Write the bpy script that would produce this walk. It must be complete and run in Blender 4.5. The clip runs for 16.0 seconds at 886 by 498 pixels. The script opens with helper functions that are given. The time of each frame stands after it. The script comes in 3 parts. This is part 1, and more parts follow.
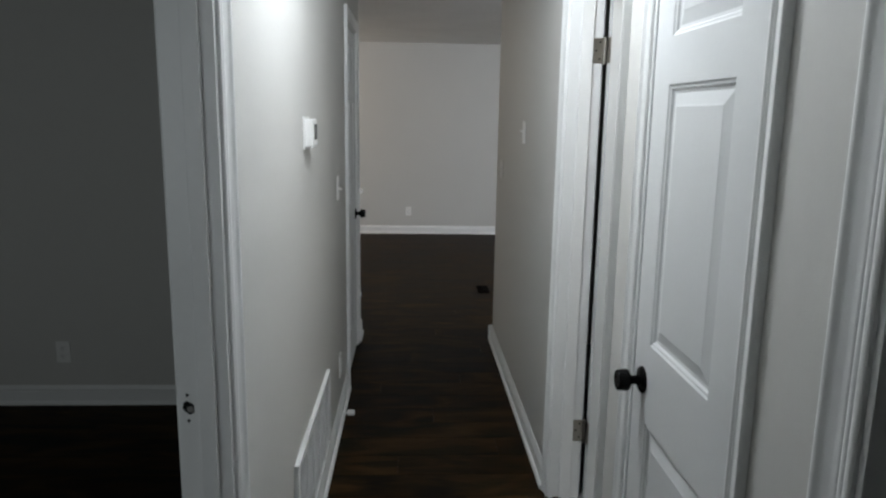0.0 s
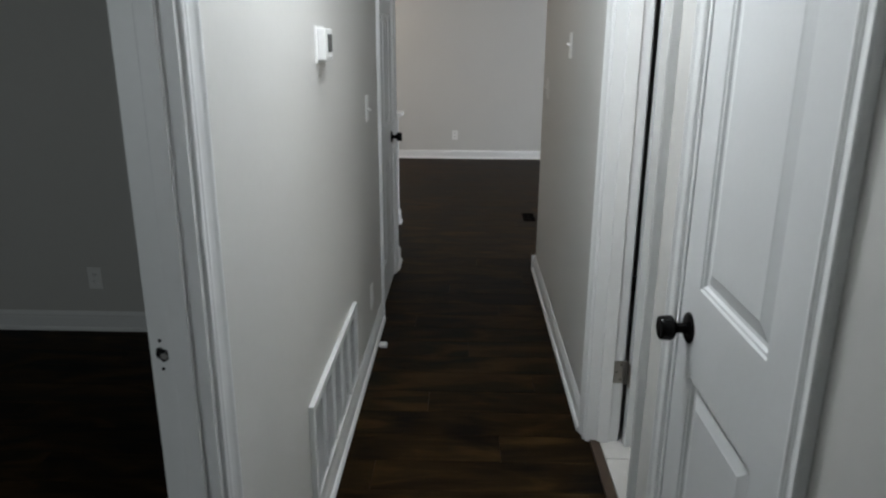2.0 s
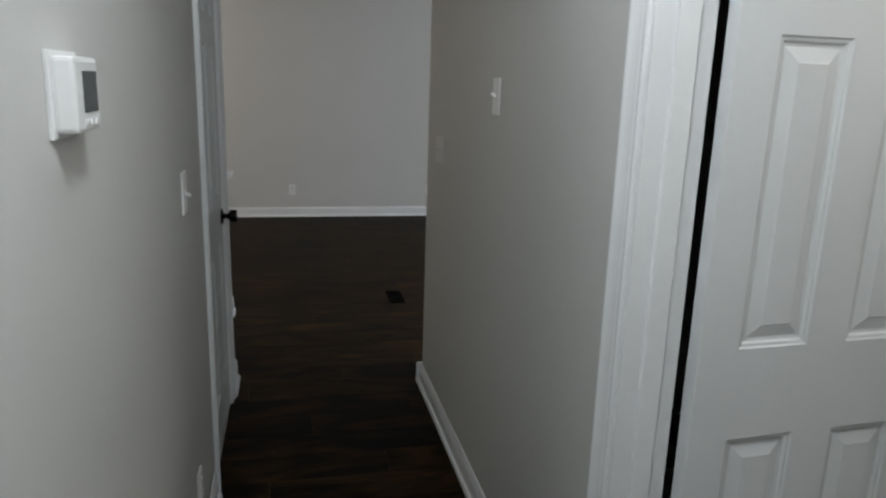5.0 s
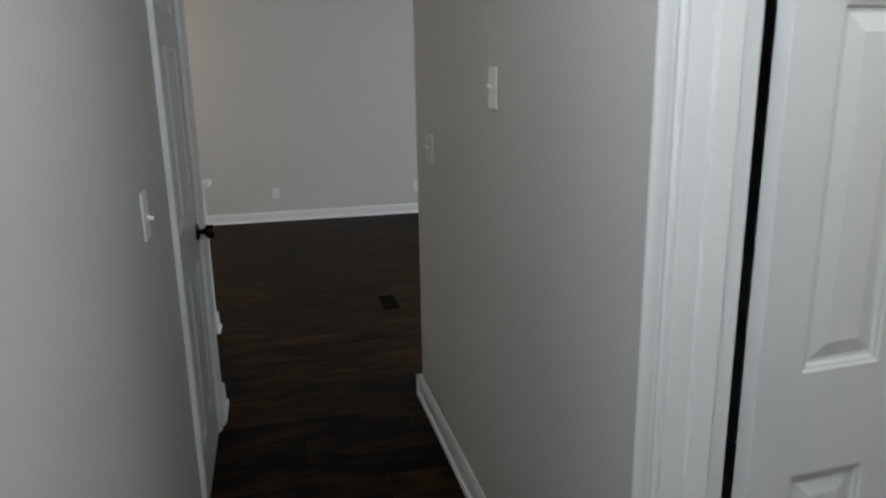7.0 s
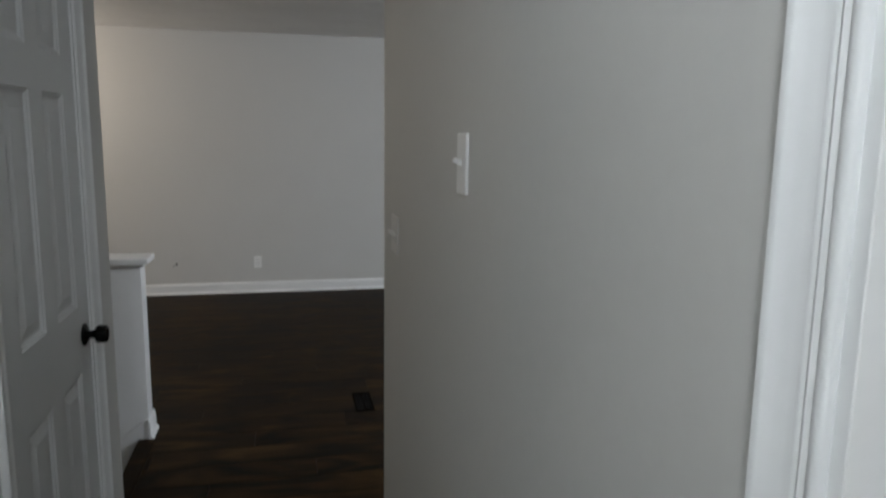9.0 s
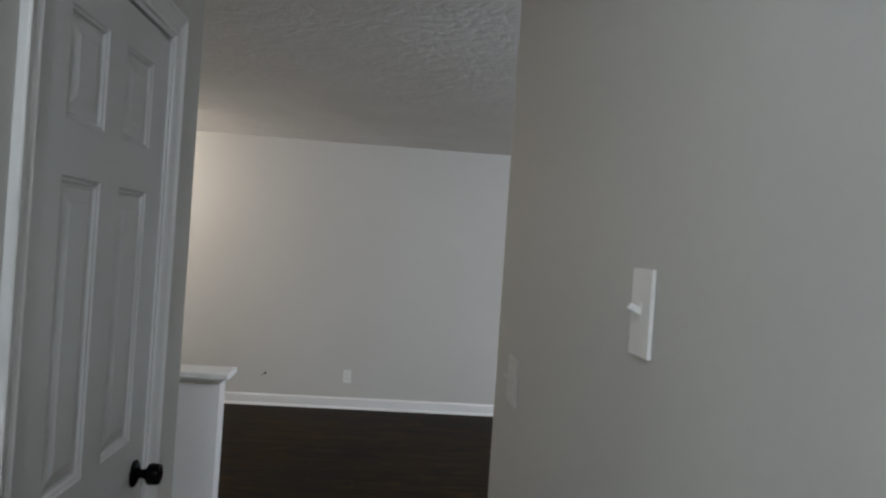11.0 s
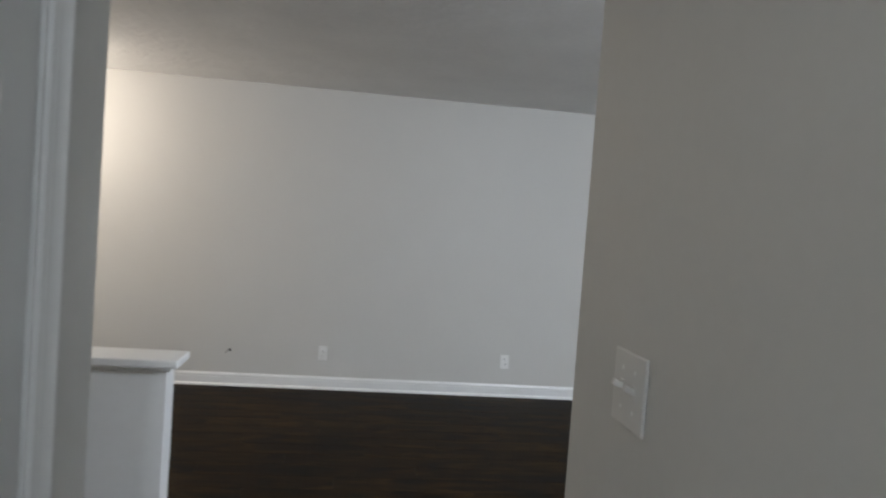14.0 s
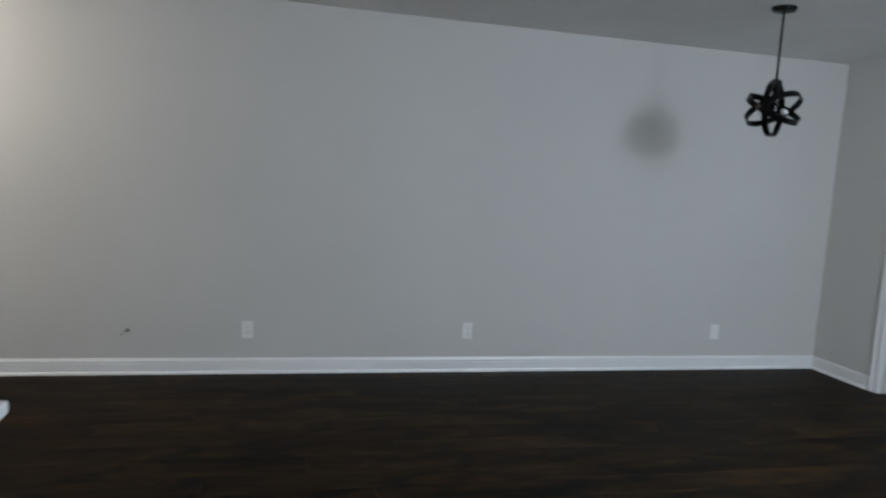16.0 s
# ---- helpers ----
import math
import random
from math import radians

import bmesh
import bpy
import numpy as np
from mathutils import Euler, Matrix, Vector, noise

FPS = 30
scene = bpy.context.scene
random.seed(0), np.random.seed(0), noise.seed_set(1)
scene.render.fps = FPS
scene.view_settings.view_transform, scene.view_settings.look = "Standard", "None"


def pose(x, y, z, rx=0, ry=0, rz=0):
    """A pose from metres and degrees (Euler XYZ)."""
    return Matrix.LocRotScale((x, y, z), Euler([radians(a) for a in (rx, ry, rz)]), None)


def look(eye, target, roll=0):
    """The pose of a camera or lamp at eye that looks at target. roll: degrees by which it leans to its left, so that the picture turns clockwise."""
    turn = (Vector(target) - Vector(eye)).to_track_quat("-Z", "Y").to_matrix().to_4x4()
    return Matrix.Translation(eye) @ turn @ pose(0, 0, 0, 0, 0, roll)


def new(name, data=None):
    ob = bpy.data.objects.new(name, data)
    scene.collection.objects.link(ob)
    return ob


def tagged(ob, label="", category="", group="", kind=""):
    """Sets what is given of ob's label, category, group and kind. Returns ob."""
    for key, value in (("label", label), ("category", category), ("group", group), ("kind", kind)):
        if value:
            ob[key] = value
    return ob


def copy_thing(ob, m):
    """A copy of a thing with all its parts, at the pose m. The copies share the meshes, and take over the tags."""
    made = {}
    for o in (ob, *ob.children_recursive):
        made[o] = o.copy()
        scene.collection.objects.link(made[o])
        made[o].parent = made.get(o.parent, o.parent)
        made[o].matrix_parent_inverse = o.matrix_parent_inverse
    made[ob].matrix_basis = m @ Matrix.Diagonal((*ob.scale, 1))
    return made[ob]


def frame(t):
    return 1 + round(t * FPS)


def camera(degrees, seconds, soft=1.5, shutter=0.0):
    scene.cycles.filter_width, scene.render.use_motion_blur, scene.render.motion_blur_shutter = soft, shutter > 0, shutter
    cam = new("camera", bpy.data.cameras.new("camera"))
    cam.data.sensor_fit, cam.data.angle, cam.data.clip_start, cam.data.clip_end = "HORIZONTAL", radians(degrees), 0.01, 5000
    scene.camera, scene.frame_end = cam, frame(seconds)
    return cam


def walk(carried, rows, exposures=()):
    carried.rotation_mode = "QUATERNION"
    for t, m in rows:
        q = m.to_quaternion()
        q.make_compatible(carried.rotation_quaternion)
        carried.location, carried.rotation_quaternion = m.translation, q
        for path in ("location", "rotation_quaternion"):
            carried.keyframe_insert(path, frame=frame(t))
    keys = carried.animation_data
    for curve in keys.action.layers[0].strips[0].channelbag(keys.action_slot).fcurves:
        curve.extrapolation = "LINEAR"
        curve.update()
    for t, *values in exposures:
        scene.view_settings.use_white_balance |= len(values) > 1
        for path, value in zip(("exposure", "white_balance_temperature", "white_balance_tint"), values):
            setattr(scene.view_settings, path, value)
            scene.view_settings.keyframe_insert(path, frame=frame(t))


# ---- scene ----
cam = camera(64.3, 16.0, soft=2.2, shutter=0.5)
PATH = [
    (0, (-0.122, 0.36, 1.543), (-0.031, 2.323, 1.171), 0.9),
    (0.5, (-0.143, 0.349, 1.554), (-0.004, 2.315, 1.214), 0.7),
    (1, (-0.138, 0.38, 1.533), (0.022, 2.331, 1.121), 1.2),
    (1.5, (-0.087, 0.458, 1.52), (-0.024, 2.388, 1.0), -0.7),
    (2, (-0.034, 0.579, 1.504), (-0.091, 2.492, 0.926), 0.3),
    (2.5, (-0.082, 0.789, 1.487), (-0.106, 2.711, 0.936), 0.9),
    (3, (-0.144, 1.037, 1.501), (0.02, 2.957, 0.965), -0.4),
    (3.5, (-0.154, 1.309, 1.491), (0.016, 3.247, 1.028), -1.2),
    (4, (-0.167, 1.548, 1.504), (0.098, 3.48, 1.061), 1.6),
    (6.5, (-0.222, 1.92, 1.512), (0.363, 3.759, 0.986), -1.5),
    (7, (-0.173, 2.019, 1.512), (0.28, 3.905, 1.025), -1.0),
    (7.5, (-0.096, 2.163, 1.5), (0.291, 4.067, 1.025), 1.7),
    (8, (-0.07, 2.36, 1.507), (0.407, 4.263, 1.12), 2.4),
    (8.5, (-0.007, 2.532, 1.509), (0.486, 4.427, 1.099), 1.0),
    (9, (0.118, 2.66, 1.516), (0.551, 4.587, 1.202), 0.8),
    (9.5, (0.171, 2.77, 1.518), (0.552, 4.728, 1.373), -1.8),
    (10, (0.135, 2.974, 1.534), (0.487, 4.943, 1.548), 1.7),
    (12.5, (0.08, 3.147, 1.498), (0.106, 5.143, 1.37), 2.0),
    (13, (0.043, 3.283, 1.467), (0.219, 5.268, 1.294), 4.9),
    (13.5, (0.034, 3.549, 1.454), (0.162, 5.54, 1.316), 4.8),
    (14, (0.014, 3.791, 1.452), (0.272, 5.773, 1.372), 4.2),
    (14.5, (-0.024, 4.038, 1.466), (0.336, 6.001, 1.352), 4.2),
    (15, (0.018, 4.266, 1.454), (0.353, 6.235, 1.345), 3.1),
    (15.5, (0.080, 4.505, 1.447), (0.340, 6.478, 1.26), 3.8),
    (16, (-0.02, 4.832, 1.447), (0.453, 6.762, 1.218), 3.5),
]
EXPOSURES = [(0, -0.22, 6500, 10), (0.7, -0.28, 6500, 10), (1.2, -0.25, 6500, 10), (2, -0.03, 6500, 10), (3, -0.47, 6500, 10), (3.5, -0.6, 6500, 10),
             (4, -0.58, 6500, 10), (6.5, -0.38, 6500, 10), (7, -0.4, 6500, 10), (10, -0.36, 6400, 10), (12.5, 0.16, 6350, 10), (14, 0.12, 6350, 10),
             (15, -0.2, 6150, 9), (15.5, -0.26, 6050, 9), (16, -0.18, 5950, 8)]
walk(cam, [(t, look(eye, target, roll)) for t, eye, target, roll in PATH], EXPOSURES)

# ---- world and lights ----
world = bpy.data.worlds.new("world")
scene.world = world
world.use_nodes = True
wn = world.node_tree.nodes
wn["Background"].inputs["Color"].default_value = (0.02, 0.025, 0.035, 1)
wn["Background"].inputs["Strength"].default_value = 0.3


def lamp(name, kind, place, watts, colour, radius=0.05, size=(1, 1), target=None):
    data = bpy.data.lights.new(name, kind)
    data.energy, data.color = watts, colour
    if kind == "AREA":
        data.shape, data.size, data.size_y = "RECTANGLE", size[0], size[1]
    else:
        data.shadow_soft_size = radius
    ob = new(name, data)
    ob.matrix_world = look(place, target or (place[0], place[1], place[2] - 1))
    return ob


SOUTH = -0.70
HALL_LAMP = (-0.07, 2.27, 2.32)
BATH_LAMP = (1.36, 2.5, 2.18)
ENTRY_LAMP = (-2.55, 8.76, 2.10)
KITCHEN_LAMP = (2.72, 4.8, 2.18)
lamp("hall_bulb", "POINT", HALL_LAMP, 34.5, (0.92, 1.0, 1.07), 0.06)
lamp("bathroom_bulb", "POINT", BATH_LAMP, 6.8, (1.0, 1.0, 0.97), 0.08)
lamp("entry_bulb", "POINT", ENTRY_LAMP, 44, (1.0, 0.87, 0.72), 0.07)
lamp("kitchen_bulb", "POINT", KITCHEN_LAMP, 196, (0.92, 1.0, 1.10), 0.24)
# fill lamp added to brighten the bedroom; no source there is known
lamp("bedroom_fill_light", "AREA", (-1.9, SOUTH + 0.01, 1.45), 10.0, (0.88, 0.97, 1.0), size=(1.1, 1.1), target=(-1.9, 4, 1.45))


# ---- materials ----
def material(name, colour, rough=0.6, metal=0.0, vary=0.06, scale=6.0, fine=90.0, bump=0.0, bump_scale=160.0, spec=0.5, rough_vary=0.08):
    """A surface with mottling at two scales and fine relief."""
    m = bpy.data.materials.new(name)
    m.use_nodes = True
    nt = m.node_tree
    b = nt.nodes["Principled BSDF"]
    b.inputs["Metallic"].default_value = metal
    b.inputs["Specular IOR Level"].default_value = spec
    tc = nt.nodes.new("ShaderNodeTexCoord")
    n1, n2 = nt.nodes.new("ShaderNodeTexNoise"), nt.nodes.new("ShaderNodeTexNoise")
    n1.inputs["Scale"].default_value, n2.inputs["Scale"].default_value = scale, fine
    n1.inputs["Detail"].default_value, n2.inputs["Detail"].default_value = 4, 3
    mix = nt.nodes.new("ShaderNodeMath")
    mix.operation = "MULTIPLY_ADD"
    mix.inputs[1].default_value = 0.6
    half = nt.nodes.new("ShaderNodeMath")
    half.operation = "MULTIPLY"
    half.inputs[1].default_value = 0.4
    ramp = nt.nodes.new("ShaderNodeValToRGB")
    lo, hi = ramp.color_ramp.elements
    lo.position, hi.position = 0.3, 0.7
    lo.color = (*[c * (1 - vary) for c in colour], 1)
    hi.color = (*[min(1, c * (1 + vary)) for c in colour], 1)
    for n in (n1, n2):
        nt.links.new(tc.outputs["Object"], n.inputs["Vector"])
    nt.links.new(n2.outputs["Fac"], half.inputs[0])
    nt.links.new(n1.outputs["Fac"], mix.inputs[0])
    nt.links.new(half.outputs[0], mix.inputs[2])
    nt.links.new(mix.outputs[0], ramp.inputs["Fac"])
    nt.links.new(ramp.outputs["Color"], b.inputs["Base Color"])
    mr = nt.nodes.new("ShaderNodeMapRange")
    mr.inputs["To Min"].default_value, mr.inputs["To Max"].default_value = max(0.03, rough - rough_vary), min(1, rough + rough_vary)
    nt.links.new(n1.outputs["Fac"], mr.inputs["Value"])
    nt.links.new(mr.outputs["Result"], b.inputs["Roughness"])
    if bump:
        n3, bp = nt.nodes.new("ShaderNodeTexNoise"), nt.nodes.new("ShaderNodeBump")
        n3.inputs["Scale"].default_value, n3.inputs["Detail"].default_value = bump_scale, 4
        bp.inputs["Strength"].default_value, bp.inputs["Distance"].default_value = bump, 0.002
        nt.links.new(tc.outputs["Object"], n3.inputs["Vector"])
        nt.links.new(n3.outputs["Fac"], bp.inputs["Height"])
        nt.links.new(bp.outputs["Normal"], b.inputs["Normal"])
    return m


def plank_material(name="walnut_plank"):
    """Dark hand-scraped walnut boards: long grain, broad dark and light streaks, one tone a board."""
    m = bpy.data.materials.new(name)
    m.use_nodes = True
    nt = m.node_tree
    b = nt.nodes["Principled BSDF"]
    tc, oi = nt.nodes.new("ShaderNodeTexCoord"), nt.nodes.new("ShaderNodeObjectInfo")
    shift = nt.nodes.new("ShaderNodeVectorMath")
    shift.operation = "MULTIPLY_ADD"
    comb = nt.nodes.new("ShaderNodeCombineXYZ")
    for k in range(3):
        nt.links.new(oi.outputs["Random"], comb.inputs[k])
    shift.inputs[1].default_value = (37.0, 53.0, 11.0)
    nt.links.new(comb.outputs[0], shift.inputs[0])
    nt.links.new(tc.outputs["Object"], shift.inputs[2])

    def streak(sx, sy, detail, distort=0.0):
        mp, n = nt.nodes.new("ShaderNodeMapping"), nt.nodes.new("ShaderNodeTexNoise")
        mp.inputs["Scale"].default_value = (sx, sy, 1)
        n.inputs["Scale"].default_value, n.inputs["Detail"].default_value, n.inputs["Distortion"].default_value = 1, detail, distort
        nt.links.new(shift.outputs[0], mp.inputs["Vector"])
        nt.links.new(mp.outputs[0], n.inputs["Vector"])
        return n

    broad, grain = streak(2.2, 7, 5, 1.2), streak(6, 60, 5, 0.8)
    ramp = nt.nodes.new("ShaderNodeValToRGB")
    e = ramp.color_ramp.elements
    e[0].position, e[1].position = 0.36, 0.70
    e[0].color, e[1].color = (0.0013, 0.0008, 0.0004, 1), (0.046, 0.0255, 0.0088, 1)
    mid = e.new(0.52)
    mid.color = (0.0162, 0.0088, 0.0029, 1)
    add = nt.nodes.new("ShaderNodeMath")
    add.operation = "MULTIPLY_ADD"
    add.inputs[1].default_value = 0.17
    sub = nt.nodes.new("ShaderNodeMath")
    sub.operation = "MULTIPLY_ADD"
    sub.inputs[1].default_value = 0.83
    tone = nt.nodes.new("ShaderNodeMath")
    tone.operation = "MULTIPLY_ADD"
    tone.inputs[1].default_value, tone.inputs[2].default_value = 0.045, -0.03
    nt.links.new(oi.outputs["Random"], tone.inputs[0])
    nt.links.new(broad.outputs["Fac"], sub.inputs[0])
    nt.links.new(tone.outputs[0], sub.inputs[2])
    nt.links.new(grain.outputs["Fac"], add.inputs[0])
    nt.links.new(sub.outputs[0], add.inputs[2])
    nt.links.new(add.outputs[0], ramp.inputs["Fac"])
    nt.links.new(ramp.outputs["Color"], b.inputs["Base Color"])
    mr = nt.nodes.new("ShaderNodeMapRange")
    mr.inputs["To Min"].default_value, mr.inputs["To Max"].default_value = 0.42, 0.56
    nt.links.new(broad.outputs["Fac"], mr.inputs["Value"])
    nt.links.new(mr.outputs["Result"], b.inputs["Roughness"])
    b.inputs["Specular IOR Level"].default_value = 0.05
    bp = nt.nodes.new("ShaderNodeBump")
    bp.inputs["Strength"].default_value, bp.inputs["Distance"].default_value = 0.25, 0.0015
    nt.links.new(grain.outputs["Fac"], bp.inputs["Height"])
    nt.links.new(bp.outputs["Normal"], b.inputs["Normal"])
    return m


def ceiling_material():
    """White ceiling paint over a stomped, swirled plaster texture."""
    m = material("stomped_plaster", (0.84, 0.835, 0.825), 0.85, vary=0.05, scale=2.5, fine=30)
    nt = m.node_tree
    b = nt.nodes["Principled BSDF"]
    tc = nt.nodes.new("ShaderNodeTexCoord")
    vor, fine = nt.nodes.new("ShaderNodeTexNoise"), nt.nodes.new("ShaderNodeTexNoise")
    vor.inputs["Scale"].default_value, vor.inputs["Detail"].default_value, vor.inputs["Distortion"].default_value = 4, 4, 2.0
    fine.inputs["Scale"].default_value, fine.inputs["Detail"].default_value, fine.inputs["Distortion"].default_value = 14, 3, 1.2
    s = nt.nodes.new("ShaderNodeMath")
    s.operation = "MULTIPLY_ADD"
    s.inputs[1].default_value = 0.5
    bp = nt.nodes.new("ShaderNodeBump")
    bp.inputs["Strength"].default_value, bp.inputs["Distance"].default_value = 0.45, 0.016
    nt.links.new(tc.outputs["Object"], vor.inputs["Vector"])
    nt.links.new(tc.outputs["Object"], fine.inputs["Vector"])
    nt.links.new(fine.outputs["Fac"], s.inputs[0])
    nt.links.new(vor.outputs["Fac"], s.inputs[2])
    nt.links.new(s.outputs[0], bp.inputs["Height"])
    nt.links.new(bp.outputs["Normal"], b.inputs["Normal"])
    return m


def glow_material(name, colour, strength):
    m = bpy.data.materials.new(name)
    m.use_nodes = True
    b = m.node_tree.nodes["Principled BSDF"]
    b.inputs["Base Color"].default_value = (0.8, 0.8, 0.8, 1)
    b.inputs["Emission Color"].default_value = (*colour, 1)
    b.inputs["Emission Strength"].default_value = strength
    return m


WALL = material("greige_wall_paint", (0.590, 0.581, 0.556), 0.62, vary=0.02, scale=1.3, fine=40, bump=0.1, bump_scale=210)
TRIM = material("white_semigloss_paint", (0.80, 0.805, 0.80), 0.34, vary=0.025, scale=4, fine=60, bump=0.06, bump_scale=60)
DOOR = material("white_door_paint", (0.69, 0.70, 0.70), 0.38, vary=0.02, scale=3, fine=70, bump=0.08, bump_scale=120)
PLASTIC = material("white_plastic", (0.82, 0.815, 0.80), 0.3, vary=0.015)
BEIGE = material("greige_plastic", (0.67, 0.655, 0.63), 0.4, vary=0.015)
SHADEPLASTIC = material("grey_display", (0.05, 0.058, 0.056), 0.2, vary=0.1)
BLACK = material("black_bronze_metal", (0.004, 0.004, 0.004), 0.2, metal=0.0, vary=0.2, spec=0.11, rough_vary=0.04)
NICKEL = material("satin_nickel", (0.36, 0.34, 0.31), 0.34, metal=1.0, vary=0.12, fine=300)
WORN = material("worn_dark_steel", (0.30, 0.29, 0.28), 0.45, metal=1.0, vary=0.35, scale=60, fine=400)
STEELWHITE = material("white_enamel_steel", (0.74, 0.745, 0.74), 0.36, vary=0.03)
# near-black colour that stands in for shade inside ducts, slots and holes
HOLLOW_SHADE = material("painted_hollow_shade", (0.02, 0.02, 0.02), 0.9, vary=0.3, spec=0.05)
BROWN = material("brown_register_steel", (0.003, 0.0022, 0.0018), 0.85, spec=0.02, vary=0.2)
PLANK = plank_material()
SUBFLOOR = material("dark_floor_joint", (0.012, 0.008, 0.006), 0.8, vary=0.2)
CEILING = ceiling_material()
TILE = material("pale_grey_tile", (0.5, 0.49, 0.47), 0.35, vary=0.1, scale=5, fine=25)
GREYWIRE = material("grey_cable_sheath", (0.16, 0.155, 0.15), 0.5)
GROUT = material("grout", (0.3, 0.29, 0.27), 0.9, vary=0.1)
THRESH = material("oak_threshold", (0.05, 0.03, 0.018), 0.45, vary=0.25, fine=120)
GLASS = bpy.data.materials.new("window_glass")
GLASS.use_nodes = True
GLASS.node_tree.nodes["Principled BSDF"].inputs["Transmission Weight"].default_value = 1.0
GLASS.node_tree.nodes["Principled BSDF"].inputs["Roughness"].default_value = 0.02
BULB = glow_material("frosted_glass_lit", (1.0, 0.95, 0.88), 6)
WARMBULB = glow_material("warm_globe_lit", (1.0, 0.74, 0.48), 6)
TUBE = glow_material("lit_diffuser", (0.93, 0.97, 1.0), 4)


# ---- mesh helpers ----
def mesh_object(name, bm, mat, smooth=False):
    bmesh.ops.recalc_face_normals(bm, faces=bm.faces)
    me = bpy.data.meshes.new(name)
    bm.to_mesh(me)
    bm.free()
    me.materials.append(mat)
    if smooth:
        for p in me.polygons:
            p.use_smooth = True
        me.set_sharp_from_angle(angle=radians(38))
    return new(name, me)


def part(name, bm, mat, parent, label="", smooth=False):
    """Link a bmesh as one mesh object under a thing or a part."""
    ob = mesh_object(name, bm, mat, smooth)
    ob.parent = parent
    if label:
        ob["label"] = label
    return ob


def box(bm, x0, x1, y0, y1, z0, z1, bevel=0.0):
    m = Matrix.LocRotScale(((x0 + x1) / 2, (y0 + y1) / 2, (z0 + z1) / 2), None, (abs(x1 - x0), abs(y1 - y0), abs(z1 - z0)))
    vs = bmesh.ops.create_cube(bm, size=1, matrix=m)["verts"]
    if bevel:
        es = list({e for v in vs for e in v.link_edges})
        bmesh.ops.bevel(bm, geom=es, offset=bevel, segments=2, affect="EDGES", profile=0.6)
    return bm


def boxes(*rows, bevel=0.0):
    bm = bmesh.new()
    for r in rows:
        box(bm, *r, bevel=bevel)
    return bm


def lathe(bm, profile, axis="z", origin=(0, 0, 0), steps=28):
    """Turn rows of (radius, height) round an axis through the origin."""
    rings = []
    for r, h in profile:
        ring = []
        for k in range(steps):
            a = 2 * math.pi * k / steps
            c, s = r * math.cos(a), r * math.sin(a)
            p = {"z": (c, s, h), "y": (c, h, s), "x": (h, c, s)}[axis]
            ring.append(bm.verts.new(Vector(p) + Vector(origin)))
        rings.append(ring)
    for a, b in zip(rings, rings[1:]):
        for k in range(steps):
            bm.faces.new((a[k], a[(k + 1) % steps], b[(k + 1) % steps], b[k]))
    for ring in (rings[0], rings[-1]):
        bm.faces.new(ring)
    return bm


def sweep(bm, profile, a, b, across, out, mitre_a=0.0, mitre_b=0.0):
    """Run a moulding's profile of (u across, v out) from a to b; each end is cut along by mitre * u."""
    a, b, across, out = Vector(a), Vector(b), Vector(across), Vector(out)
    way = (b - a).normalized()
    ends = []
    for p, m in ((a, mitre_a), (b, mitre_b)):
        ends.append([bm.verts.new(p + across * u + out * v + way * (m * u)) for u, v in profile])
    n = len(profile)
    for k in range(n):
        bm.faces.new((ends[0][k], ends[0][(k + 1) % n], ends[1][(k + 1) % n], ends[1][k]))
    bm.faces.new(ends[0])
    bm.faces.new(ends[1])
    return bm


CASING_W = 0.062
CASING = [(0, 0), (0, 0.006), (0.002, 0.0085), (0.006, 0.0098), (0.0105, 0.009), (0.013, 0.0068), (0.0145, 0.0075), (0.0175, 0.0088), (0.0205, 0.0078),
          (0.022, 0.0066), (0.0235, 0.0073), (0.0265, 0.0086), (0.029, 0.0082), (0.034, 0.0094), (0.042, 0.0117), (0.049, 0.0141), (0.0515, 0.016), (0.055, 0.0178),
          (0.059, 0.0177), (0.0615, 0.0155), (0.062, 0.013), (0.062, 0)]
BASE_H = 0.105
BASE = [(0, 0), (0, 0.024), (0.007, 0.0238), (0.013, 0.0215), (0.0175, 0.0175), (0.019, 0.0118), (0.072, 0.0115), (0.0745, 0.0095), (0.078, 0.0095), (0.081, 0.0112),
        (0.087, 0.0112), (0.094, 0.008), (0.1, 0.0055), (0.105, 0.0038), (0.105, 0)]


def thing(name, label, category, at=None, kind="", group=""):
    ob = new(name)
    ob.empty_display_size = 0.05
    if at is not None:
        ob.matrix_world = at
    return tagged(ob, label, category, group, kind)


def structure(name, bm, mat, label, category):
    return tagged(mesh_object(name, bm, mat), label, category, kind="structure")


# ---- the plan: hall, end room, side rooms ----
LX, RX, TH, TR = -0.48, 0.45, 0.100, 0.123          # hall faces of the side walls, wall thickness
L_END, R_END = 5.25, 5.10                # where the side walls stop
FAR, EAST, WEST = 9.60, 4.32, -3.40
H, DOOR_H = 2.44, 2.050
LOW = -1.35                              # foot of the stairwell
L_OPEN, C_OPEN = (0.88, 1.715), (4.272, 4.988)
# N_OPEN is stretched south, unseen, so hall light escapes into the side room
N_OPEN, A_OPEN, B_OPEN = (-0.55, 1.172), (1.495, 2.078), (2.286, 3.020)
E_OPEN = (8.06, 8.96)


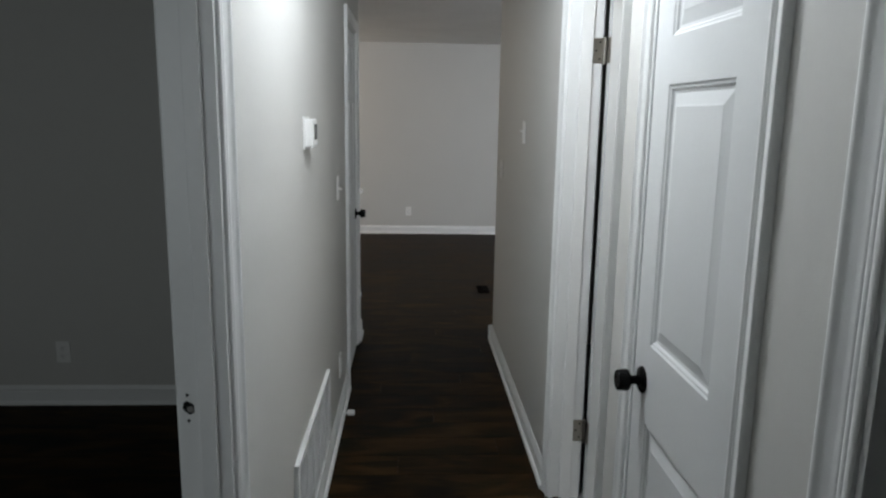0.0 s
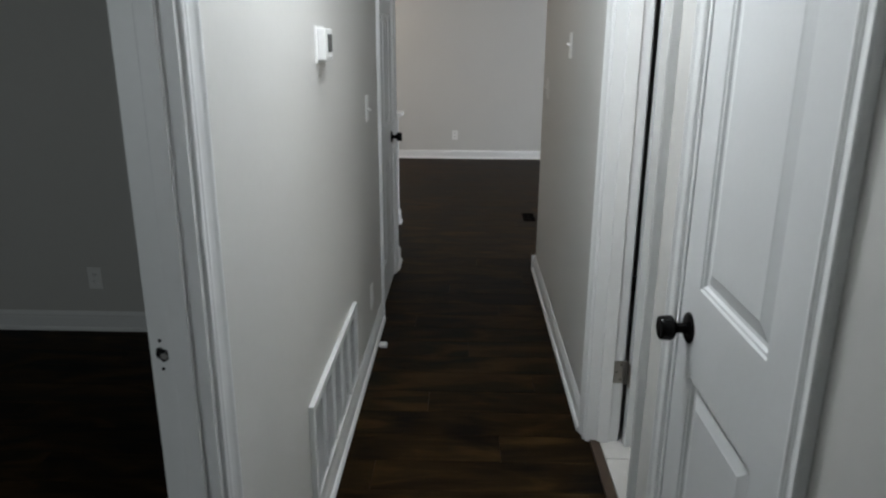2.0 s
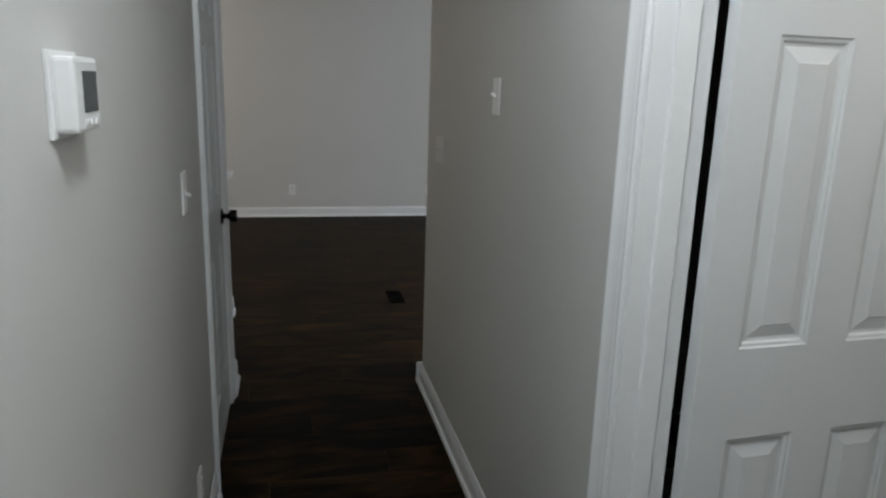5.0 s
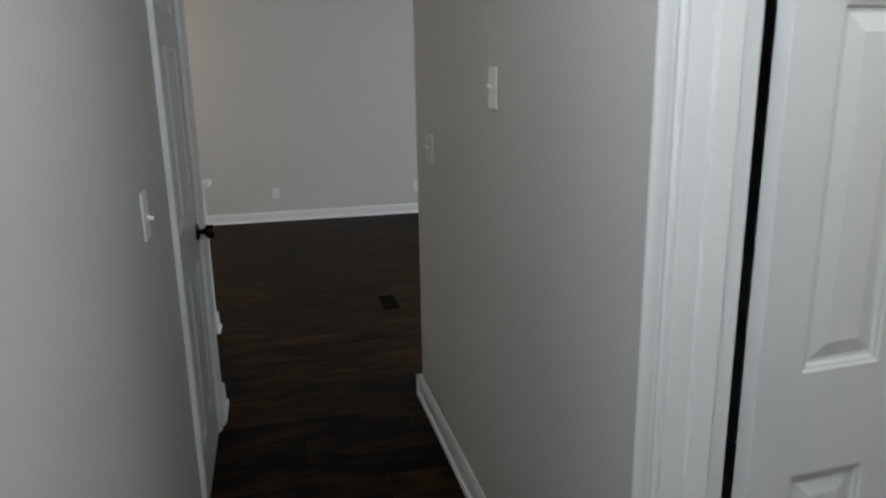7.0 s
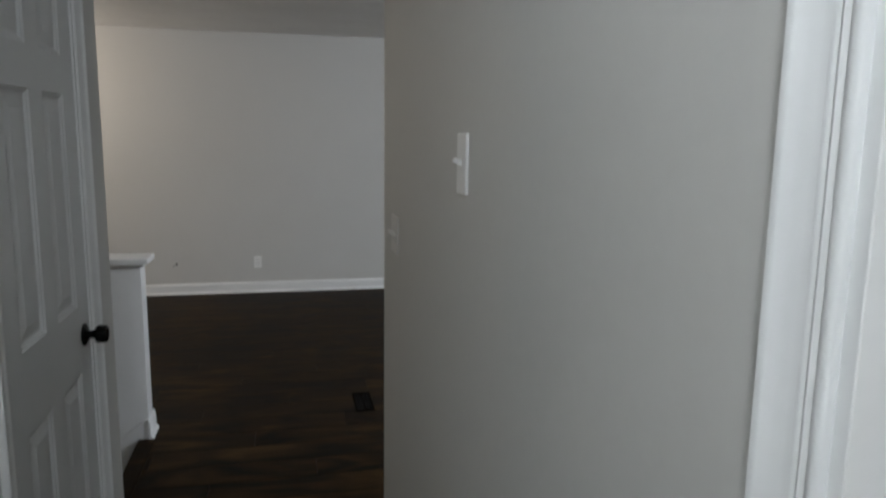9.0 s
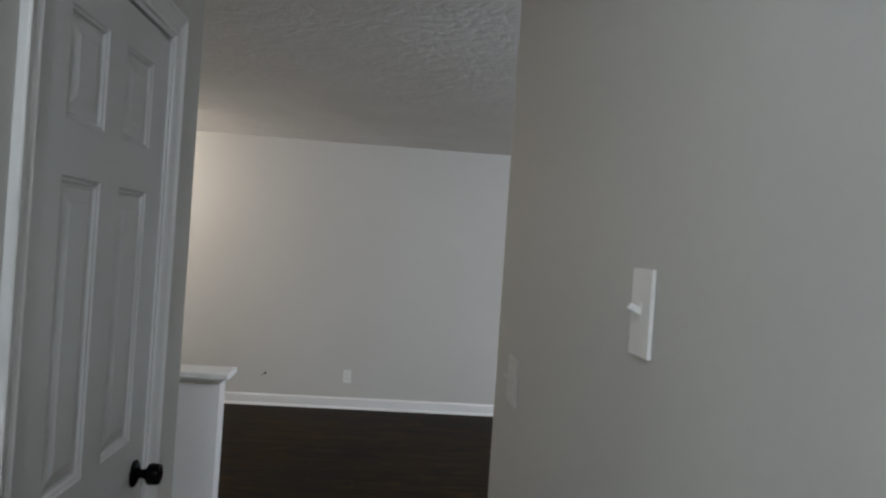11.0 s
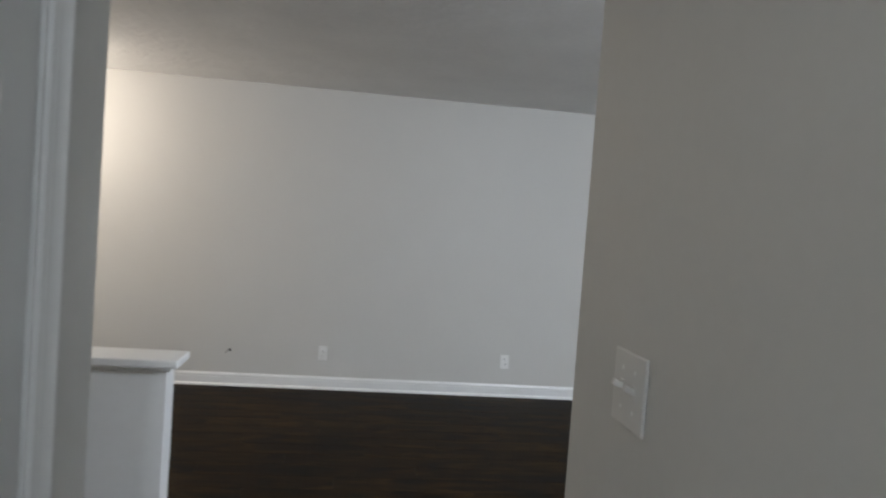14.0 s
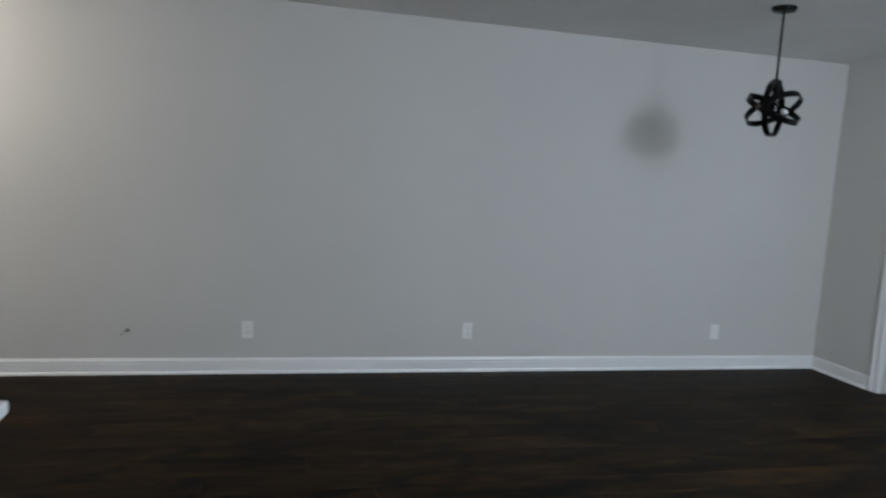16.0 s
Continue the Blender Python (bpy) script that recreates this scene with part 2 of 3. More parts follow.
def side_wall(x0, x1, y0, y1, openings, top=H, low=0.0, bull=0.0):
    """A wall along y with doorways cut through it."""
    bm, y = bmesh.new(), y0
    for a, b in openings:
        box(bm, x0, x1, y, a, low, top)
        box(bm, x0, x1, a, b, DOOR_H, top)
        y = b
    n = len(bm.verts)
    box(bm, x0, x1, y, y1, low, top)
    if bull:
        bm.verts.ensure_lookup_table()
        es = [e for v in bm.verts[n:] for e in v.link_edges if all(abs(w.co.y - y1) < 1e-5 for w in e.verts) and abs(e.verts[0].co.x - e.verts[1].co.x) < 1e-5]
        bmesh.ops.bevel(bm, geom=list(set(es)), offset=bull, segments=6, affect="EDGES", profile=0.5)
    return bm


wall_label = "flat greige painted drywall with a light orange-peel texture"
structure("wall_hall_west", side_wall(LX - TH, LX, SOUTH, L_END - 0.001, (L_OPEN, C_OPEN)), WALL, "pale greige painted drywall hall wall with two doorways", "wall")
structure("wall_hall_east", side_wall(RX, RX + TR, SOUTH, R_END, (N_OPEN, A_OPEN, B_OPEN), bull=0.03), WALL, "greige painted drywall hall wall with three doorways", "wall")
structure("wall_end_room", boxes((WEST, EAST + TH, FAR, FAR + TH, LOW, H)), WALL, "long greige painted drywall wall of the empty room", "wall")
structure("wall_end_room_east", side_wall(EAST, EAST + TH, 3.6, FAR, (E_OPEN,)), WALL, wall_label, "wall")
structure("wall_end_room_west", boxes((WEST - TH, WEST, L_END - TH, FAR + TH, LOW, H)), WALL, wall_label, "wall")
structure("wall_end_room_south", boxes((RX + TR - 0.02, 1.70, R_END - TH, R_END - 0.001, 0, H)), WALL, wall_label, "wall")
structure("wall_stairwell", boxes((WEST, LX, L_END - TH, L_END, LOW, 0), (WEST, LX - TH, L_END - TH, L_END, 0, H)), WALL, wall_label, "wall")
structure("wall_hall_south", boxes((WEST - TH, -2.5, SOUTH - TH, SOUTH, 0, H), (-1.3, LX + 0.02, SOUTH - TH, SOUTH, 0, H), (RX - 0.02, 3.0, SOUTH - TH, SOUTH, 0, H), (LX + 0.02, RX - 0.02, SOUTH - TH, SOUTH, DOOR_H, H), (-2.5, -1.3, SOUTH - TH, SOUTH, 0, 0.85), (-2.5, -1.3, SOUTH - TH, SOUTH, 2.05, H)), WALL, wall_label, "wall")
structure("wall_bedroom_north", boxes((WEST, LX - TH, 3.99, 4.1, 0, H)), WALL, "shadowed greige painted bedroom wall", "wall")
structure("wall_bedroom_west", boxes((WEST - TH, WEST, SOUTH, 4.1, 0, H)), WALL, wall_label, "wall")
structure("wall_closet_side", boxes((RX + TR, 3.0, 1.30, 1.40, 0, H)), WALL, wall_label, "wall")
structure("wall_bathroom_south", boxes((RX + TR, 1.6, 2.17, 2.27, 0, H)), WALL, wall_label, "wall")
# unseen partition and soffit, added to keep lamp light from the door gap
structure("wall_bathroom_light_block", boxes((1.225, 1.6, 2.99, 3.11, 0, H), (RX + TR, 1.224, 2.99, 3.11, 2.055, H)), WALL, wall_label, "wall")
structure("wall_bathroom_east", boxes((1.60, 1.70, 1.40, R_END - TH, 0, H)), WALL, wall_label, "wall")
structure("wall_kitchen_south", boxes((1.70, EAST + TH, 3.5, 3.6, 0, H)), WALL, wall_label, "wall")
structure("wall_side_room_east", boxes((3.0, 3.1, SOUTH, 1.40, 0, H)), WALL, wall_label, "wall")
# unseen unlit room, added to cut light bouncing back from the hall's south end
structure("wall_added_room_west", boxes((-1.35, -1.25, -3.6, SOUTH - TH, 0, H)), WALL, wall_label, "wall")
structure("wall_added_room_east", boxes((1.9, 2.0, -3.6, SOUTH - TH, 0, H)), WALL, wall_label, "wall")
structure("wall_added_room_south", boxes((-1.35, 2.0, -3.7, -3.6, 0, H)), WALL, wall_label, "wall")
structure("ceiling", boxes((WEST - TH, EAST + TH, SOUTH - TH, FAR + TH, H, H + 0.1), (-1.35, 2.0, -3.7, SOUTH - TH - 0.0005, H, H + 0.1)), CEILING, "white stomped plaster ceiling", "ceiling")


# ---- trim: baseboards, casings, jambs ----
def baseboard(name, a, b, out, label="white painted moulded baseboard"):
    bm = sweep(bmesh.new(), BASE, a, b, (0, 0, 1), out)
    return structure(name, bm, TRIM, label, "baseboard")


bb = (
    ((LX, L_OPEN[1] + 0.051, 0), (LX, C_OPEN[0] - CASING_W - 0.012, 0), (1, 0, 0)),
    ((LX, C_OPEN[1] + CASING_W, 0), (LX, L_END + 0.024, 0), (1, 0, 0)),
    ((RX, N_OPEN[1] + 0.073, 0), (RX, A_OPEN[0] - CASING_W, 0), (-1, 0, 0)),
    ((RX, A_OPEN[1] + 0.030, 0), (RX, B_OPEN[0] - 0.026, 0), (-1, 0, 0)),
    ((RX, B_OPEN[1] + 0.053, 0), (RX, R_END - 0.0005, 0), (-1, 0, 0)),
    ((RX - 0.024, R_END, 0), (1.70, R_END, 0), (0, 1, 0)),
    ((WEST, FAR, 0), (EAST, FAR, 0), (0, -1, 0)),
    ((EAST, FAR - 0.014, 0), (EAST, E_OPEN[1] + CASING_W, 0), (-1, 0, 0)),
    ((EAST, E_OPEN[0] - CASING_W, 0), (EAST, 3.6, 0), (-1, 0, 0)),
    ((WEST, 3.99, 0), (LX - TH, 3.99, 0), (0, -1, 0)),
    ((WEST, SOUTH, 0), (WEST, 3.976, 0), (1, 0, 0)),
)
for a, b, out in bb:
    baseboard("baseboard", a, b, out)


def doorway(name, y0, y1, x, out, depth, label, near=CASING_W, far=CASING_W, proud=1.0):
    """Jambs, stops and mitred casings round an opening in a wall along y, whose hall face is at x and faces out (+1 or -1)."""
    t = thing(name, label, "door frame", pose(x, (y0 + y1) / 2, 0), "structure")
    c = (y0 + y1) / 2
    x1 = -out * depth
    for s, y in ((1, y0 - c), (-1, y1 - c)):
        part("jamb", boxes((0.001 * out, x1 - 0.001 * out, y, y + s * 0.019, 0, DOOR_H), bevel=0.0015), TRIM, t)
    part("head_jamb", boxes((0.001 * out, x1 - 0.001 * out, y0 - c + 0.019, y1 - c - 0.019, DOOR_H - 0.019, DOOR_H), bevel=0.0015), TRIM, t)
    faces = ((0.0, out), (x1, -out))
    r = 0.006
    for fx, o in faces:
        top = DOOR_H - r
        for s, y, w in ((-1, y0 - c + r, near), (1, y1 - c - r, far)):
            k = w / CASING_W
            part("casing", sweep(bmesh.new(), [(u * k, v * (proud if s < 0 else 1.0)) for u, v in CASING], (fx, y, 0), (fx, y, top), (0, s, 0), (o, 0, 0), 0, 1 / k), TRIM, t, smooth=True)
        part("head_casing", sweep(bmesh.new(), CASING, (fx, y0 - c + r, top), (fx, y1 - c - r, top), (0, 0, 1), (o, 0, 0), -near / CASING_W, far / CASING_W), TRIM, t, smooth=True)
    return t


def stops(t, x0, x1, y0, y1):
    c = (y0 + y1) / 2
    ox = t.location.x
    for s, y in ((1, y0 - c + 0.019), (-1, y1 - c - 0.019)):
        part("door_stop_strip", boxes((x0 - ox, x1 - ox, y, y + s * 0.011, 0, DOOR_H - 0.019), bevel=0.002), TRIM, t)
    part("door_stop_strip", boxes((x0 - ox, x1 - ox, y0 - c + 0.019, y1 - c - 0.019, DOOR_H - 0.03, DOOR_H - 0.019), bevel=0.002), TRIM, t)


f_left = doorway("trim_bedroom_door", *L_OPEN, LX, 1, TH, "white painted door frame with moulded casing, no door in it", far=0.057)
stops(f_left, LX - 0.058, LX - 0.025, *L_OPEN)
f_c = doorway("trim_coat_closet_door", *C_OPEN, LX, 1, TH, "white painted door frame with moulded casing")
f_n = doorway("trim_side_room_door", *N_OPEN, RX, -1, TR, "white painted door frame with moulded casing, open to a dark room", far=0.078)
stops(f_n, RX + 0.042, RX + 0.075, *N_OPEN)
f_a = doorway("trim_linen_closet_door", *A_OPEN, RX, -1, TR, "white painted narrow door frame with moulded casing", far=0.036)
f_b = doorway("trim_bathroom_door", *B_OPEN, RX, -1, TR, "white painted bathroom door frame with moulded casing", near=0.032, far=0.058, proud=1.35)
stops(f_b, RX + 0.041, RX + 0.086, *B_OPEN)
f_e = doorway("trim_outer_door", *E_OPEN, EAST, -1, TH, "white painted door frame with moulded casing")

# rough bolt hole left in the bedroom jamb: dark discs paint the shade in its splintered mouth and two empty screw
# holes; bright metal remnant
def ragged_disc(r, y0, y1, seed, steps=20, wide=1.0):
    rng, bm = random.Random(seed), bmesh.new()
    rings = []
    radii = [r * rng.uniform(0.78, 1.12) for _ in range(steps)]
    for y, k in ((y0, 1.0), (y1, 0.86)):
        rings.append([bm.verts.new((wide * k * q * math.cos(2 * math.pi * j / steps), y, k * q * math.sin(2 * math.pi * j / steps))) for j, q in enumerate(radii)])
    for j in range(steps):
        bm.faces.new((rings[0][j], rings[0][(j + 1) % steps], rings[1][(j + 1) % steps], rings[1][j]))
    bm.faces.new(rings[0]), bm.faces.new(rings[1])
    return bm


t = thing("bolt_hole", "rough dark bolt hole with two screw holes in the white jamb", "strike hole", pose(LX - 0.080, L_OPEN[1] - 0.0195, 0.966))
part("mouth", ragged_disc(0.0135, 0.0, -0.0016, 4, wide=0.95), HOLLOW_SHADE, t, "splintered dark hole")
bm = ragged_disc(0.0078, -0.001, -0.0028, 9, 14)
bmesh.ops.translate(bm, vec=(0.004, 0, -0.003), verts=bm.verts)
part("metal_remnant", bm, WORN, t, "worn grey metal inside the hole")
for x, z in ((-0.002, 0.026), (-0.001, -0.028)):
    bm = ragged_disc(0.0036, 0.0, -0.0012, 3, 10)
    bmesh.ops.translate(bm, vec=(x, 0, z), verts=bm.verts)
    part("screw_hole", bm, HOLLOW_SHADE, t)


# unseen bedroom window, added as an opening for the bedroom's fill lamp
t = thing("window_1", "unseen added white framed bedroom window with two sashes", "window", pose(-1.9, SOUTH - TH / 2, 0.85, 0, 0, 90), "structure")
for r in ((-0.03, 0.03, -0.6, -0.55, 0, 1.2), (-0.03, 0.03, 0.55, 0.6, 0, 1.2), (-0.03, 0.03, -0.55, 0.55, 0, 0.05), (-0.03, 0.03, -0.55, 0.55, 1.15, 1.2), (-0.025, 0.025, -0.55, 0.55, 0.58, 0.62)):
    part("window_frame", boxes(r, bevel=0.003), TRIM, t)
for z0, z1 in ((0.05, 0.58), (0.62, 1.15)):
    pane = part("pane", boxes((-0.003, 0.003, -0.55, 0.55, z0, z1)), GLASS, t)
    pane.visible_shadow = False
part("window_sill", boxes((0.03, 0.1, -0.66, 0.66, -0.03, -0.001), bevel=0.004), TRIM, t)


# ---- doors ----
RAILS = ((0.21, 0.795), (0.995, 1.607), (1.712, 1.922))


def panel_mesh(w, h, t):
    """A raised panel, both faces, that fills a w by h hole in a door t thick; its middle stands at the origin."""
    bm = bmesh.new()
    rows = ((0, 0), (0.004, 0.0035), (0.009, 0.0045), (0.013, 0.0095), (0.02, 0.0105), (0.045, 0.004), (0.049, 0.0025))
    for side in (-1, 1):
        loops = []
        for inset, depth in rows:
            a, b, y = w / 2 - inset, h / 2 - inset, side * (t / 2 - depth)
            loops.append([bm.verts.new(p) for p in ((-a, y, -b), (a, y, -b), (a, y, b), (-a, y, b))])
        for p, q in zip(loops, loops[1:]):
            for k in range(4):
                bm.faces.new((p[k], p[(k + 1) % 4], q[(k + 1) % 4], q[k]))
        bm.faces.new(loops[-1])
    return bm


def knob_parts(parent, x, z, t, faces=(-1, 1)):
    """A black door knob: rose, neck and drum-shaped grip on each face."""
    for s in faces:
        y0 = 0 if s < 0 else t
        k = part("door_handle", lathe(bmesh.new(), [(0.012, 0.008 * s), (0.0115, 0.026 * s), (0.014, 0.03 * s), (0.0245, 0.036 * s), (0.0275, 0.041 * s),
                 (0.0262, 0.06 * s), (0.0245, 0.0645 * s), (0.019, 0.0665 * s), (0.008, 0.0655 * s)], "y", (x, y0, z), 32), BLACK, parent, "glossy black drum-shaped door knob", True)
        part("rose", lathe(bmesh.new(), [(0.034, 0), (0.0335, 0.004 * s), (0.029, 0.0075 * s), (0.018, 0.0105 * s), (0.012, 0.011 * s)], "y", (x, y0, z), 32), BLACK, k, smooth=True)
    part("latch_plate", boxes((x - 0.0005 + (0.062 if x > 0.25 else -0.0625), x + (0.0635 if x > 0.25 else -0.062), 0.006, t - 0.006, z - 0.028, z + 0.028)), NICKEL, parent, "small metal latch plate")


def panel_door(name, label, at, w, columns, knob_x, stile=0.11, mullion=0.1, t=0.035, h=2.012, knob_z=0.9):
    """A moulded panel door: its face looks along -y, its hinge edge stands at x = 0."""
    d = thing(name, label, "door", at, "structure")
    pw = (w - 2 * stile - (columns - 1) * mullion) / columns
    xs = [(stile + k * (pw + mullion), stile + k * (pw + mullion) + pw) for k in range(columns)]
    xcuts = [0] + [v for ab in xs for v in ab] + [w]
    zcuts = [0] + [v for ab in RAILS for v in ab] + [h]
    bm = bmesh.new()
    holes = {(i, k) for i in range(1, len(xcuts) - 1, 2) for k in range(1, len(zcuts) - 1, 2)}
    grid = {}

    def v(i, k, s):
        if (i, k, s) not in grid:
            grid[i, k, s] = bm.verts.new((xcuts[i], t * s, zcuts[k]))
        return grid[i, k, s]

    nx, nz = len(xcuts) - 1, len(zcuts) - 1
    for i in range(nx):
        for k in range(nz):
            if (i, k) in holes:
                continue
            for s in (0, 1):
                bm.faces.new((v(i, k, s), v(i + 1, k, s), v(i + 1, k + 1, s), v(i, k + 1, s)))
            for i2, k2, di, dk in ((i, k, 0, 1), (i + 1, k, 0, 1), (i, k, 1, 0), (i, k + 1, 1, 0)):
                near = (i2 - 1 if (di, i2) == (0, i) else i + 1, k) if di == 0 else (i, k2 - 1 if k2 == k else k + 1)
                if near in holes or not (0 <= near[0] < nx and 0 <= near[1] < nz):
                    bm.faces.new((v(i2, k2, 0), v(i2 + di, k2 + dk, 0), v(i2 + di, k2 + dk, 1), v(i2, k2, 1)))
    part("door_leaf", bm, DOOR, d)
    for a, b in RAILS:
        shared = None
        for x0, x1 in xs:
            if shared is None:
                p = part("door_panel", panel_mesh(x1 - x0, b - a, t), DOOR, d)
                shared = p.data
            else:
                p = new("door_panel", shared)
                p.parent = d
            p.location = ((x0 + x1) / 2, t / 2, (a + b) / 2)
    knob_parts(d, knob_x, knob_z, t)
    return d


panel_door("door_1", "narrow white three-panel linen closet door, closed, with a black knob", pose(RX + 0.004, 2.064, 0.012, 0, 0, -90), 0.545, 1, 0.07, stile=0.105, knob_z=0.895)
panel_door("door_2", "white six-panel bathroom door standing open into the bathroom", pose(0.593, 2.960, 0.004, 0, 0, 3), 0.615, 2, 0.546, stile=0.092)
for z in (0.30, 1.785):
    t = thing("butt_hinge", "satin nickel butt hinge joining bathroom door and jamb", "hinge", pose(RX + TR + 0.008, B_OPEN[1] - 0.0195, z), group="bathroom door hinges")
    part("jamb_leaf", boxes((-0.046, -0.006, -0.0024, 0.0, -0.045, 0.045), bevel=0.0006), NICKEL, t)
    part("barrel", lathe(bmesh.new(), [(0.003, -0.049), (0.0068, -0.046), (0.0068, 0.046), (0.003, 0.049)], "z", (0, -0.006, 0), 14), NICKEL, t, smooth=True)
    part("door_leaf_plate", boxes((0.007, 0.0095, -0.045, -0.006, -0.045, 0.045), bevel=0.0006), NICKEL, t)
    for k in (-0.03, 0.0, 0.03):
        part("screw", lathe(bmesh.new(), [(0.0036, -0.0022), (0.0034, -0.0032)], "y", (-0.026 + (0.008 if k else -0.006), 0, k), 10), BLACK, t)
panel_door("door_3", "white six-panel coat closet door, closed, with a black knob", pose(LX - 0.004, C_OPEN[0] + 0.021, 0.012, 0, 0, 90), 0.672, 2, 0.612, stile=0.11)
panel_door("door_4", "white six-panel outer door, closed, with a dark lock", pose(EAST + 0.02, E_OPEN[1] - 0.021, 0.012, 0, 0, -90), 0.858, 2, 0.065, stile=0.12)
t = thing("deadbolt", "dark round deadbolt on the white outer door", "lock", pose(EAST + 0.02, E_OPEN[1] - 0.086, 1.1))
part("collar", lathe(bmesh.new(), [(0.03, 0), (0.028, -0.012), (0.02, -0.016)], "x", (0, 0, 0), 24), BLACK, t, smooth=True)
part("thumb_turn", boxes((-0.034, -0.016, -0.02, 0.02, -0.005, 0.005), bevel=0.002), BLACK, t)

# black hinge barrels on the linen closet's near jamb
for z in (0.25, 1.80):
    t = thing("butt_hinge", "dark butt hinge on the white closet door frame", "hinge", pose(RX - 0.004, A_OPEN[0] + 0.0195, z), group="closet door hinges")
    part("barrel", lathe(bmesh.new(), [(0.003, -0.046), (0.006, -0.043), (0.006, 0.043), (0.003, 0.046)], "z", (0, 0, 0), 14), BLACK, t, smooth=True)
    part("pin_tip", lathe(bmesh.new(), [(0.0045, 0.046), (0.0055, 0.049), (0.003, 0.053)], "z", (0, 0, 0), 12), BLACK, t, smooth=True)


# ---- wall plates: each built facing -y, then turned to its wall ----
def screw(parent, x, z, y=-0.006):
    part("screw", lathe(bmesh.new(), [(0.0034, y + 0.0005), (0.003, y - 0.0008)], "y", (x, 0, z), 10), PLASTIC, parent)


def plate_body(bm, w, h):
    box(bm, -w / 2, w / 2, -0.0062, 0, -h / 2, h / 2, bevel=0.0026)
    return bm


def light_switch(label, at, gangs=1, up=True, group="", mat=None):
    mat = mat or PLASTIC
    t = thing("light_switch", label, "light switch", at, group=group)
    w = 0.07 if gangs == 1 else 0.116
    part("plate", plate_body(bmesh.new(), w, 0.115), mat, t, smooth=False)
    for k in range(gangs):
        x = 0 if gangs == 1 else (-0.023 if k == 0 else 0.023)
        part("slot", boxes((x - 0.0055, x + 0.0055, -0.0072, -0.005, -0.0125, 0.0125), bevel=0.0008), mat, t)
        bm = boxes((x - 0.0045, x + 0.0045, -0.0235, -0.004, -0.0045, 0.0045), bevel=0.0016)
        bmesh.ops.rotate(bm, verts=bm.verts, cent=(x, -0.004, 0), matrix=Matrix.Rotation(radians(-26 if up else 26), 3, "X"))
        part("toggle", bm, mat, t)
        for z in (-0.03, 0.03):
            screw(t, x, z)
    return t


def outlet(label, at, group="outlets"):
    t = thing("wall_outlet", label, "outlet", at, group=group)
    part("plate", plate_body(bmesh.new(), 0.072, 0.116), PLASTIC, t)
    for z in (-0.0195, 0.0195):
        f = part("socket", boxes((-0.0165, 0.0165, -0.0078, -0.005, z - 0.0145, z + 0.0145), bevel=0.004), PLASTIC, t)
        for x, hh in ((-0.0065, 0.0045), (0.0065, 0.0036)):
            part("slot", boxes((x - 0.0011, x + 0.0011, -0.0083, -0.007, z - hh + 0.003, z + hh + 0.003)), HOLLOW_SHADE, f)
        part("slot", lathe(bmesh.new(), [(0.0024, -0.0072), (0.0024, -0.0083)], "y", (0, 0, z - 0.0085), 10), HOLLOW_SHADE, f)
    screw(t, 0, 0)
    return t


light_switch("white single toggle switch on the greige hall wall", pose(RX, 3.965, 1.466, 0, 0, -90), group="hall switches")
light_switch("greige double toggle switch plate near the wall's corner", pose(RX, 4.806, 1.216, 0, 0, -90), 2, mat=BEIGE)
light_switch("white single toggle switch beside the closet door", pose(LX, 3.80, 1.19, 0, 0, 90), group="hall switches", up=False)
outlet("white outlet low on the hall wall", pose(LX, 3.80, 0.285, 0, 0, 90))
for x in (-0.157, 1.364, 3.376):
    outlet("white outlet low on the long greige wall", pose(x, FAR, 0.298))
outlet("white outlet on the shadowed bedroom wall", pose(-1.945, 3.99, 0.290))

# thermostat: backplate, rounded body, dark display, buttons
t = thing("thermostat", "white digital thermostat with a grey display on the hall wall", "thermostat", pose(LX, 2.79, 1.478, 0, 0, 90))
part("backplate", boxes((-0.062, 0.062, -0.006, 0, -0.054, 0.054), bevel=0.002), PLASTIC, t)
part("body", boxes((-0.052, 0.058, -0.032, -0.005, -0.047, 0.047), bevel=0.006), PLASTIC, t)
part("display", boxes((-0.020, 0.046, -0.0332, -0.031, -0.022, 0.03), bevel=0.001), SHADEPLASTIC, t, "dark grey display")
for k in range(3):
    part("button", boxes((-0.018 + 0.023 * k, -0.003 + 0.023 * k, -0.034, -0.031, -0.038, -0.030), bevel=0.0012), PLASTIC, t)

# return-air grille: frame, dividers and rows of slanted slats
GW, GH = 0.86, 0.345
t = thing("return_air_grille", "white steel return-air grille set low in the hall wall", "vent grille", pose(LX, 2.832, 0.292, 0, 0, 90))
# dark sheet in place of the shaded duct behind the slats
part("backing", boxes((-GW / 2 + 0.01, GW / 2 - 0.01, -0.003, -0.001, -GH / 2 + 0.01, GH / 2 - 0.01)), HOLLOW_SHADE, t)
for r in ((-GW / 2, GW / 2, -0.017, 0, GH / 2 - 0.026, GH / 2), (-GW / 2, GW / 2, -0.017, 0, -GH / 2, -GH / 2 + 0.026),
          (-GW / 2, -GW / 2 + 0.026, -0.0165, 0, -GH / 2 + 0.026, GH / 2 - 0.026), (GW / 2 - 0.026, GW / 2, -0.0165, 0, -GH / 2 + 0.026, GH / 2 - 0.026)):
    part("frame_rail", boxes(r, bevel=0.003), STEELWHITE, t)
for k in range(1, 5):
    x = -GW / 2 + 0.026 + k * (GW - 0.052) / 5
    part("divider", boxes((x - 0.008, x + 0.008, -0.014, -0.002, -GH / 2 + 0.024, GH / 2 - 0.024), bevel=0.002), STEELWHITE, t)
bm = boxes((-GW / 2 + 0.024, GW / 2 - 0.024, -0.0006, 0.0006, -0.0067, 0.0067))
